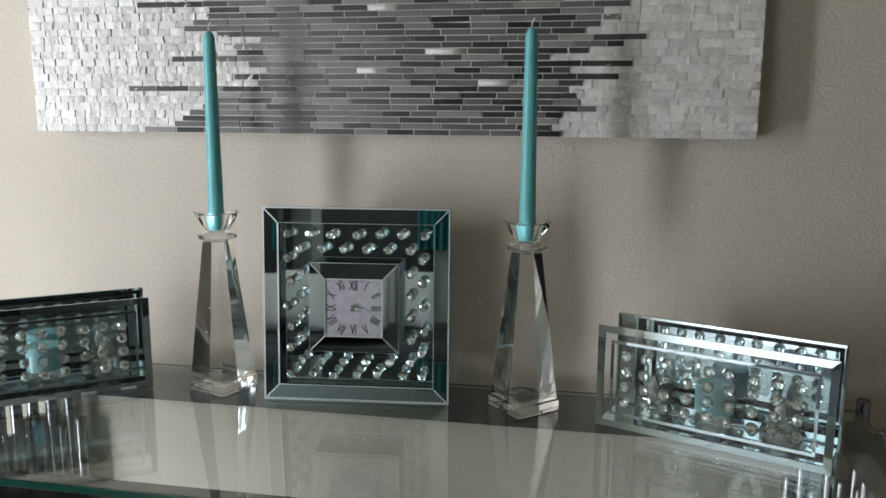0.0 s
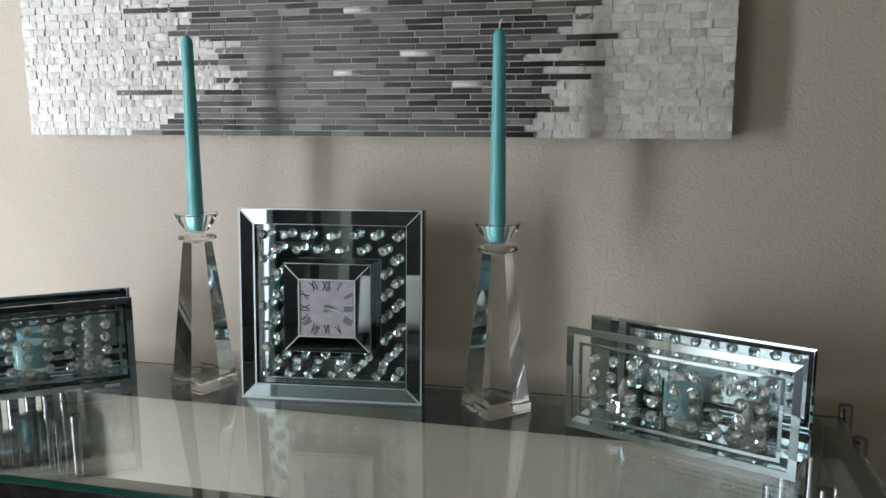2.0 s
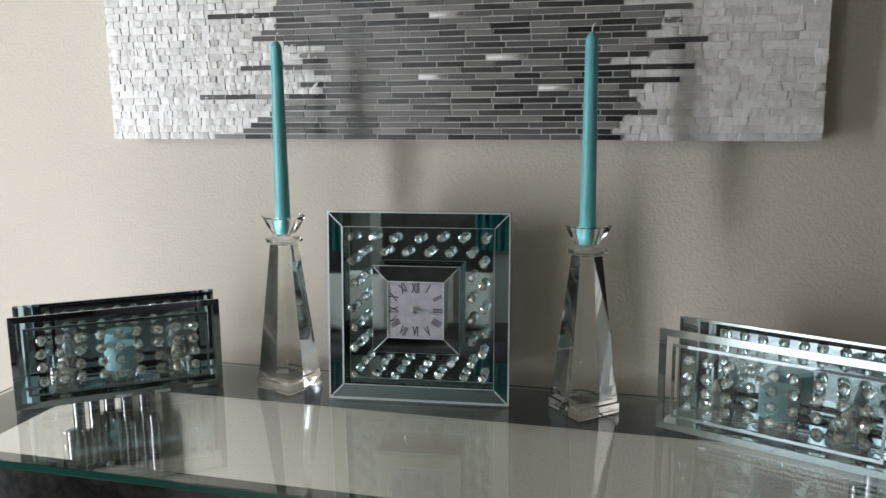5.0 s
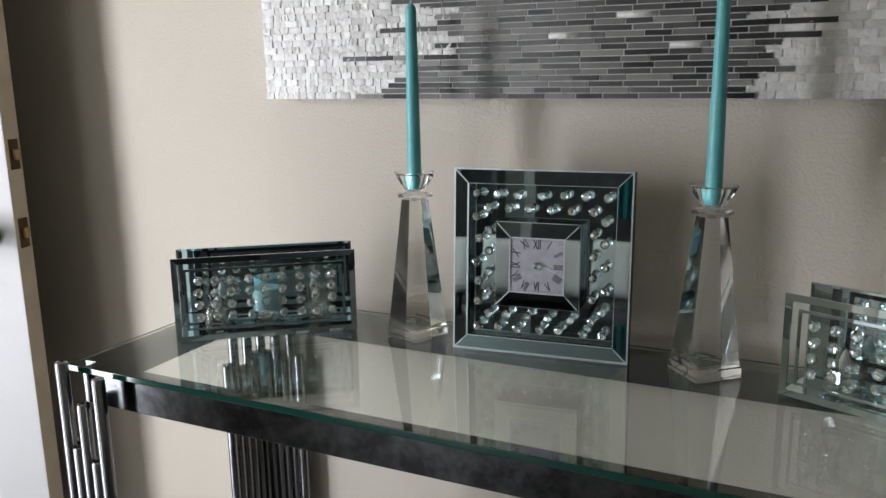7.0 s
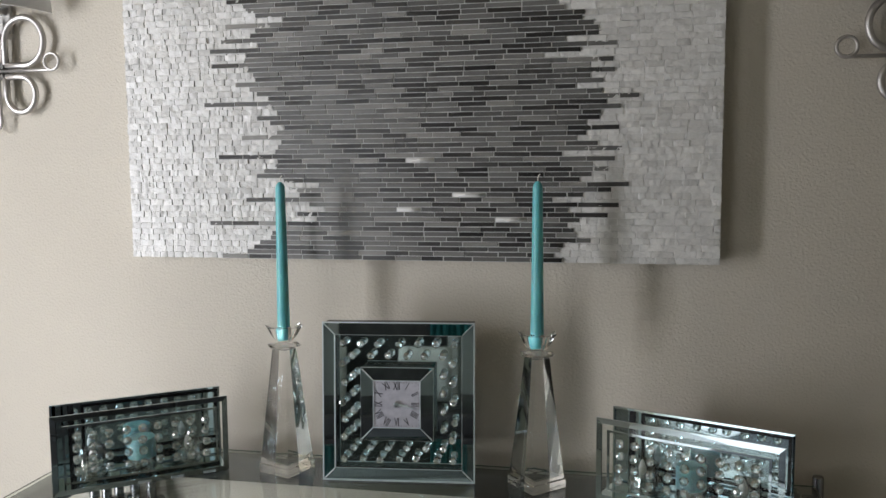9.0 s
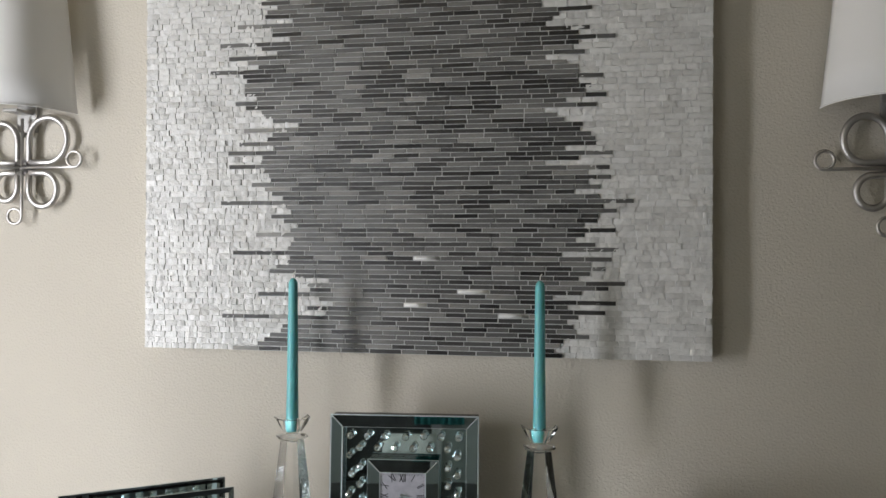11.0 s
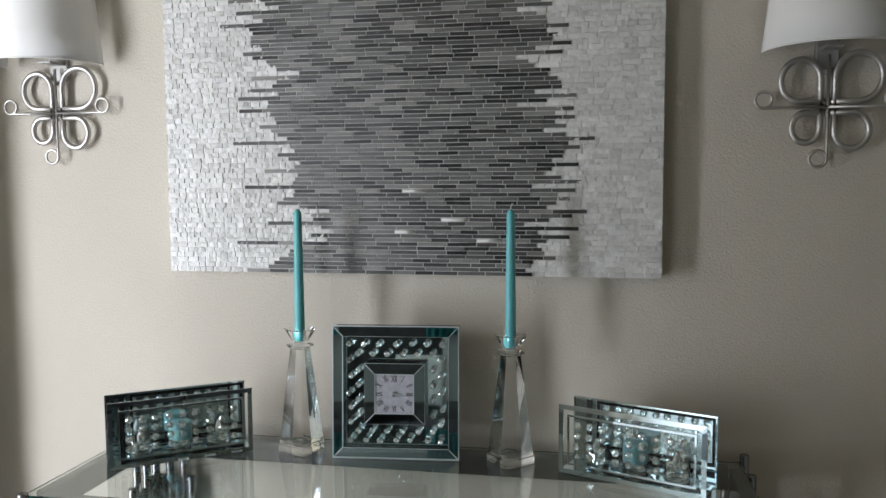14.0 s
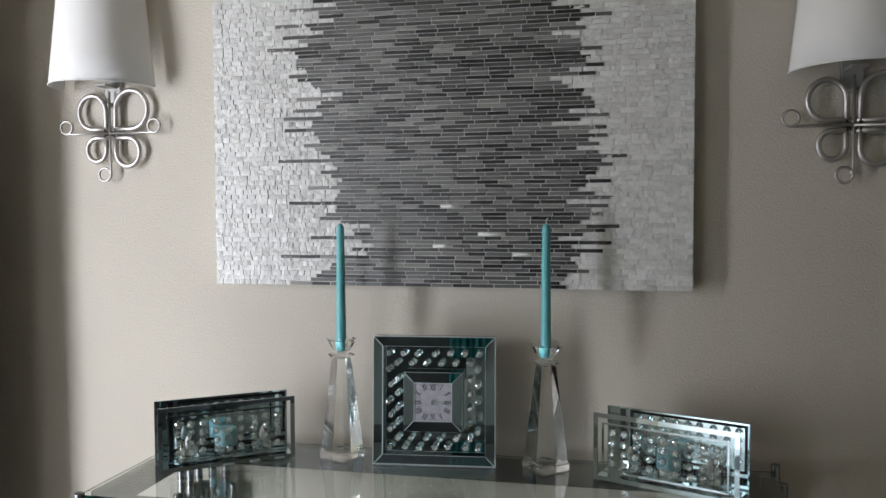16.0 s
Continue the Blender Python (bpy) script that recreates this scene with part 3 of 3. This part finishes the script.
RUGPILE = material("charcoal_rug_pile", (0.03, 0.032, 0.034), 0.95)
bump(RUGPILE, noise_tex(RUGPILE, 300, 3), "Fac", 0.6, 0.004)
# rug made up so the clock mirror reflects dark floor
tagged(part("rug", box(-1.45, -2.20, 0.0005, 0.25, -1.02, 0.014, 0.004), RUGPILE), "flat charcoal rug lying on the tile floor, added to darken mirror reflections", "rug")
daybed = thing("daybed", pose(-0.85, -2.62, 0), "low backless dark leather daybed before the back wall", "daybed")
part("base", box(-1.0, -0.36, 0.06, 1.0, 0.36, 0.16, 0.015), LEATHER, daybed)
for k in range(3):
    part("seat_cushion", box(-1.0 + 0.668 * k, -0.38, 0.162, -0.338 + 0.668 * k, 0.38, 0.30, 0.03), LEATHER, daybed, smooth=True)
for x in (-0.92, 0.92):
    for y in (-0.30, 0.30):
        part("foot", box(x - 0.025, y - 0.025, 0, x + 0.025, y + 0.025, 0.06, 0.003), DARKWOOD, daybed)
# added dark bulk, so the left tealight holder reflects black
sofa(pose(0.78, -0.78, 0, 0, 0, -90), 1.9, 2, "dark leather sofa out of view, added for dark reflections in the left holder")
cushion(pose(-1.52, -2.62, 0.302, 14, 0, 4), TEALCLOTH, "teal cloth cushion leaning on the sofa")
cushion(pose(-1.05, -2.62, 0.302, 14, 0, -5), WHITECLOTH, "white cloth cushion leaning on the sofa")
cushion(pose(-0.40, -2.62, 0.302, 14, 0, 6), WHITECLOTH, "white cloth cushion leaning on the sofa")
bm = bmesh.new()
n = 60
rows = [[bm.verts.new((-0.36 + 0.34 * k / n + 0.006 * math.sin(1.3 * k), BY + 0.06 + 0.022 * math.sin(k * 0.75) * (0.7 + 0.3 * (z < 1)), z)) for k in range(n + 1)] for z in (0.74, 1.3, 2.20)]
for a, b in zip(rows, rows[1:]):
    for k in range(n):
        bm.faces.new((a[k], a[k + 1], b[k + 1], b[k]))
bmesh.ops.solidify(bm, geom=bm.faces[:], thickness=0.004)
curtain = part("curtain", bm, TEALCLOTH, smooth=True)
tagged(curtain, "teal cloth curtain hanging in folds on the back wall", "curtain")
# unseen door, added for dark and white bands in the clock's reflection
casing = thing("door_2", pose(-0.62, BY, 0), "dark-stained closed door in a white painted frame, added for mirror reflections", "door", kind="structure")
for x in (-0.45, 0.38):
    part("casing", box(x, 0.001, 0, x + 0.07, 0.022, 2.10, 0.003), WHITEPAINT, casing)
part("casing", box(-0.379, 0.001, 2.03, 0.379, 0.020, 2.10, 0.003), WHITEPAINT, casing)
part("door_leaf", box(-0.377, 0.001, 0.01, 0.377, 0.010, 2.025, 0.002), DARKWOOD, casing)
# bookcase made up to give the clock mirrors an upright dark band
shelf = thing("bookcase", pose(-1.40, BY + 0.165, 0), "tall narrow dark-stained wooden bookcase at the back wall, added for dark mirror reflections", "bookcase")
for x in (-0.20, 0.17):
    part("side_panel", box(x, -0.16, 0, x + 0.03, 0.16, 1.9, 0.002), DARKWOOD, shelf)
part("back_board", box(-0.17, -0.16, 0.02, 0.17, -0.15, 1.88), DARKWOOD, shelf)
for k in range(6):
    part("shelf", box(-0.17, -0.15, 0.05 + 0.36 * k, 0.17, 0.155, 0.075 + 0.36 * k, 0.002), DARKWOOD, shelf)

# ---- wall sconces ----


def sconce(x, z0):
    s = thing("wall_sconce", pose(x, WY, z0), "brushed nickel scrollwork wall sconce with white half shade", "wall lamp", "pair of wall sconces")
    # half shade, open above and below, held off the wall
    wb, wt, hh, zb, off = 0.118, 0.092, 0.240, 0.101, 0.022
    bm = bmesh.new()
    n = 24
    for r in (0.0, -0.0014):
        rows = []
        for v in range(5):
            f = v / 4
            w = wb + (wt - wb) * f + r
            d = 0.136 - 0.024 * f + r
            rows.append([bm.verts.new((-w * math.cos(math.pi * k / n), -off - d * math.sin(math.pi * k / n) ** 0.95, zb + hh * f)) for k in range(n + 1)])
        for a, b in zip(rows, rows[1:]):
            for k in range(n):
                bm.faces.new((a[k], a[k + 1], b[k + 1], b[k]))
        if r == 0.0:
            outer = rows
    for a, b in ((outer[0], rows[0]), (outer[-1], rows[-1])):
        for k in range(n):
            bm.faces.new((a[k], b[k], b[k + 1], a[k + 1]))
    for k in (0, n):
        for v in range(4):
            bm.faces.new((outer[v][k], outer[v + 1][k], rows[v + 1][k], rows[v][k]))
    bmesh.ops.recalc_face_normals(bm, faces=bm.faces[:])
    sh = part("shade", bm, SHADE, s, "white half-round linen shade", smooth=True)
    for f, w, d in ((0.0, wb, 0.136), (1.0, wt, 0.112)):
        pts = [(-w * math.cos(math.pi * k / n), -off - d * math.sin(math.pi * k / n) ** 0.95, zb + hh * f) for k in range(n + 1)]
        part("hem", sweep(pts, 0.0014, 6), SHADE, sh)
    part("wall_plate", box(-0.021, -0.010, 0.070, 0.021, -0.001, 0.215, 0.002), PLATE, s, "satin nickel wall plate")
    part("shade_arm", box(-0.015, -0.058, 0.103, 0.015, -0.009, 0.109, 0.001), PLATE, s)
    Y = -0.018
    b = 0.0122
    wires = []
    # the loops on one side are bent wider than on the other
    for sd, up, rx, rz in ((-1, 1, 0.0345, 0.0385), (1, 1, 0.0405, 0.0435), (-1, -1, 0.0245, 0.0270), (1, -1, 0.0300, 0.0325)):
        cx_, cz_ = sd * (b + rx), up * (0.0100 + rz)
        pts = [(sd * b, Y, -up * 0.010)]
        for k in range(29):
            a = math.pi * 1.5 * k / 28
            pts.append((cx_ - sd * rx * math.cos(a), Y, cz_ + up * rz * math.sin(a)))
        pts.append((-sd * b * 0.4, Y, up * 0.0100))
        wires.append(pts)
    for pts in wires:
        part("scroll", sweep(pts, 0.0058, 10), NICKEL, s, smooth=True)
    rr = 0.0150
    for sd in (-1, 1):
        pts = [(0, Y - 0.005, 0), (sd * 0.1115, Y - 0.005, 0)]
        pts += [(sd * (0.1115 + rr * math.sin(math.tau * k / 24)), Y - 0.005, rr - rr * math.cos(math.tau * k / 24)) for k in range(1, 25)]
        part("ring_rod", sweep(pts, 0.0029, 8), NICKEL, s, smooth=True)
    pts = [(0, Y - 0.004, 0.095), (0, Y - 0.004, -0.094)]
    pts += [(-rr + rr * math.cos(math.tau * k / 24), Y - 0.004, -0.094 - rr * math.sin(math.tau * k / 24)) for k in range(1, 25)]
    part("ring_rod", sweep(pts, 0.0029, 8), NICKEL, s, smooth=True)
    part("standoff", box(-0.004, Y, -0.004, 0.004, -0.0005, 0.004, 0.001), NICKEL, s)
    part("standoff", box(-0.004, Y, 0.060, 0.004, -0.0005, 0.068, 0.001), NICKEL, s)


sconce(-1.170, 1.449)
sconce(0.402, 1.428)

# ---- mosaic panel ----
AX0, AX1, AZ0, AZ1, AY = -0.900, 0.113, 1.110, 1.832, 1.1955
art = thing("mosaic_wall_art", pose(AX0, AY, AZ0), "large mosaic panel of white shell and grey glass strips", "wall art")
AW, AH = AX1 - AX0, AZ1 - AZ0
ROWS_N = 88
PITCH = AH / ROWS_N
part("board", box(0.001, -0.0002, 0.001, AW - 0.001, WY - AY - 0.001, AH - 0.001), GROUT, art, "board with pale grout")
# rows at which single strips reach out, and how far along in millimetres
LEFT_OUT = dict([(0, 174), (2, 234), (4, 265), (7, 153), (12, 222), (17, 243), (18, 257), (21, 173), (25, 217), (29, 246), (32, 149), (36, 208), (40, 165), (43, 163), (45, 184), (48, 193), (54, 176), (61, 127), (64, 163), (67, 146), (71, 179), (78, 179), (81, 136), (85, 175)])
LEFT_IN = dict([(8, 350), (10, 365), (15, 355), (23, 284), (27, 296), (30, 284), (34, 247), (38, 241), (44, 251), (46, 238), (49, 297), (55, 217), (62, 220), (65, 255), (68, 279), (72, 284), (75, 255), (80, 214), (83, 278), (86, 223)])
RIGHT_OUT = dict([(4, 813), (9, 840), (11, 857), (14, 845), (15, 872), (18, 840), (20, 850), (22, 861), (26, 856), (30, 858), (32, 886), (35, 831), (37, 848), (39, 846), (42, 851), (44, 828), (52, 824), (54, 840), (58, 835), (60, 792), (63, 804), (66, 855), (68, 812), (72, 816), (75, 747), (81, 820), (87, 778)])
RIGHT_IN = dict([(0, 768), (5, 791), (12, 752), (17, 814), (21, 767), (24, 790), (27, 805), (34, 787), (38, 810), (40, 737), (43, 771), (51, 733), (62, 737), (69, 737), (78, 692), (83, 701), (86, 754)])
LEFT_BASE = [(0, 198), (3, 256), (6, 290), (12, 336), (17, 279), (21, 284), (27, 284), (32, 267), (36, 237), (41, 237), (46, 243), (49, 272), (53, 208), (58, 184), (63, 207), (68, 254), (73, 242), (79, 230), (88, 218)]
RIGHT_BASE = [(0, 763), (5, 773), (7, 783), (13, 793), (18, 814), (26, 814), (31, 834), (35, 803), (40, 782), (45, 813), (48, 792), (51, 750), (56, 812), (61, 771), (65, 802), (71, 749), (78, 718), (83, 717), (88, 749)]
PALE = {8: 689, 10: 523, 13: 633, 20: 512}
rnd = random.Random(7)


SHELL_N = 70
SPITCH = AH / SHELL_N
LEFT, RIGHT = [], []
for row in range(ROWS_N):
    lb = np.interp(row, *zip(*LEFT_BASE)) + rnd.uniform(-12, 12)
    rb = np.interp(row, *zip(*RIGHT_BASE)) + rnd.uniform(-12, 12)
    LEFT.append(LEFT_OUT.get(row, LEFT_IN.get(row, lb)) / 1000)
    RIGHT.append(RIGHT_OUT.get(row, RIGHT_IN.get(row, rb)) / 1000)


def strip_rows():
    """Grey strips, row by row: row, left end, right end, pale or not."""
    for row in range(ROWS_N):
        x, b = LEFT[row], RIGHT[row]
        while x < b - 0.001:
            e = x + rnd.uniform(0.036, 0.060)
            if b - e < 0.018:
                e = b
            yield row, x, e, row in PALE and x * 1000 <= PALE[row] < e * 1000
            x = e


def shell_rows():
    """Shell tiles on their own coarser rows; they run in under the ends of the grey strips."""
    for row in range(SHELL_N):
        r0, r1 = int(row * SPITCH / PITCH), min(ROWS_N - 1, int(((row + 1) * SPITCH - 1e-5) / PITCH))
        for a, b in ((0.0, max(LEFT[r0 : r1 + 1])), (min(RIGHT[r0 : r1 + 1]), AW)):
            x = a
            while x < b - 0.001:
                e = x + (rnd.uniform(0.013, 0.027) if a == 0.0 else rnd.uniform(0.020, 0.038))
                if abs(b - e) < 0.010 or e > b:
                    e = b
                yield row, x, e
                x = e


def strip_shape(w, h, lift, seed):
    r = random.Random(seed)
    g, gz, i = 0.00058, 0.00036, 0.00035
    v = [(x, 0.0014, z) for x, z in ((g, gz), (w - g, gz), (w - g, h - gz), (g, h - gz))]
    v += [(x, -lift + r.uniform(-0.0003, 0.0003), z) for x, z in ((g + i, gz + i), (w - g - i, gz + i), (w - g - i, h - gz - i), (g + i, h - gz - i))]
    return v, [(0, 1, 5, 4), (1, 2, 6, 5), (2, 3, 7, 6), (3, 0, 4, 7), (4, 5, 6, 7)]


def shell_shape(w, h, lift, seed, rough=0.0010):
    """A hand-cut chip of shell: uneven outline, a nearly flat rippled face, one end often standing proud."""
    r = random.Random(seed)
    u = lambda s: r.uniform(-s, s)
    nx, nz = 6, 3
    x0, x1, z0, z1 = 0.0005 + abs(u(0.0009)), w - 0.0005 - abs(u(0.0009)), abs(u(0.0004)), h - abs(u(0.0004))
    cut0, cut1 = u(0.0007), u(0.0007)
    lean, nod = 0.0003 + u(0.0006), u(0.0004)
    v, f = [], []
    for j in range(nz):
        for i in range(nx):
            fx, fz = i / (nx - 1), j / (nz - 1)
            edge = i in (0, nx - 1) or j in (0, nz - 1)
            y = -lift * (0.9 if edge else 1.0) + u(rough) + lean * (2 * fx - 1) + nod * (2 * fz - 1)
            sx, sz = (0.0 if edge else u(0.0016)), (0.0 if edge else u(0.0014))
            v.append((x0 + (x1 - x0) * fx + sx + (cut0 * (1 - fx) + cut1 * fx) * (2 * fz - 1), min(y, -0.0003), z0 + (z1 - z0) * fz + sz))
    for j in range(nz - 1):
        for i in range(nx - 1):
            o = j * nx + i
            f.append((o, o + 1, o + nx + 1, o + nx))
    c = (0, nx - 1, nx * nz - 1, nx * (nz - 1))
    sides = (range(0, nx), range(nx - 1, nx * nz, nx), range(nx * nz - 1, nx * (nz - 1) - 1, -1), range(nx * (nz - 1), -1, -nx))
    for k, ring in enumerate(sides):
        n = len(v)
        v += [v[q] for q in ring] + [(v[q][0] + (0.0006 if q % nx else -0.0006), 0.0016, v[q][2]) for q in (ring[-1], ring[0])]
        f.append(tuple(range(len(v) - 1, n - 1, -1)))
    return v, f


def smooth_faces(me):
    """Soft faces, hard sides."""
    me.polygons.foreach_set("use_smooth", [len(p.vertices) == 4 for p in me.polygons])


bm = bmesh.new()
for row in range(ROWS_N):
    box(LEFT[row] + 0.0004, -0.0025, row * PITCH, RIGHT[row] - 0.0004, 0.0006, (row + 1) * PITCH, bm=bm)
part("grout_bed", bm, GROUTBED, art, "pale grout bed under the strips")
SINGLE_S, SINGLE_G = 4, 8
UNIT = {}
for shell in (True, False):
    for k in range(8):
        w = 0.026 if shell else 0.047
        v, f = shell_shape(w, SPITCH, 0.0009 + 0.00025 * k, 50 + k) if shell else strip_shape(w, PITCH, 0.0032 + 0.0001 * k, 50 + k)
        me = bpy.data.meshes.new("tile")
        me.from_pydata(v, [], f)
        me.materials.append(SHELL_OB if shell else GREYTILE_OB)
        if shell:
            smooth_faces(me)
        UNIT[shell, k] = (me, w)
joined = {True: ([], []), False: ([], [])}
singles = []
pieces = [(r, a, b, True, False) for r, a, b in shell_rows()] + [(r, a, b, False, p) for r, a, b, p in strip_rows()]
for n, (row, a, b, shell, pale) in enumerate(pieces):
    z = row * (SPITCH if shell else PITCH)
    if row < (SINGLE_S if shell else SINGLE_G):
        singles.append((a, b, z, shell))
        continue
    if shell:
        v, f = shell_shape(b - a, SPITCH, rnd.uniform(0.0008, 0.0034), n, 0.0011 if a < AW / 2 else 0.0009)
    else:
        v, f = strip_shape(b - a, PITCH, rnd.uniform(0.0032, 0.0041), n)
    tilt = rnd.uniform(-0.014, 0.014) if not shell else rnd.uniform(-0.02, 0.02)
    vs, fs = joined[shell or pale]
    o = len(vs)
    vs += [(a + x, y, z + q + tilt * (x - (b - a) / 2)) for x, y, q in v]
    fs += [tuple(o + i for i in t) for t in f]
for shell, nm, mat in ((True, "shell_field", SHELL), (False, "strip_field", GREYTILE)):
    me = bpy.data.meshes.new(nm)
    me.from_pydata(*[joined[shell][0], [], joined[shell][1]])
    me.materials.append(mat)
    if shell:
        smooth_faces(me)
    o = new(nm, me)
    o.parent = art
    tagged(o, "white shell tiles in rows" if shell else "grey glass strips in rows", kind="stuff")
for a, b, z, shell in singles:
    me, w = UNIT[shell, rnd.randrange(8)]
    o = new("tile", me)
    o.parent = art
    o.location = (a, 0, z)
    o.scale = ((b - a) / w, 1, 1)
    o.rotation_euler = (0, rnd.uniform(-0.01, 0.01), 0)
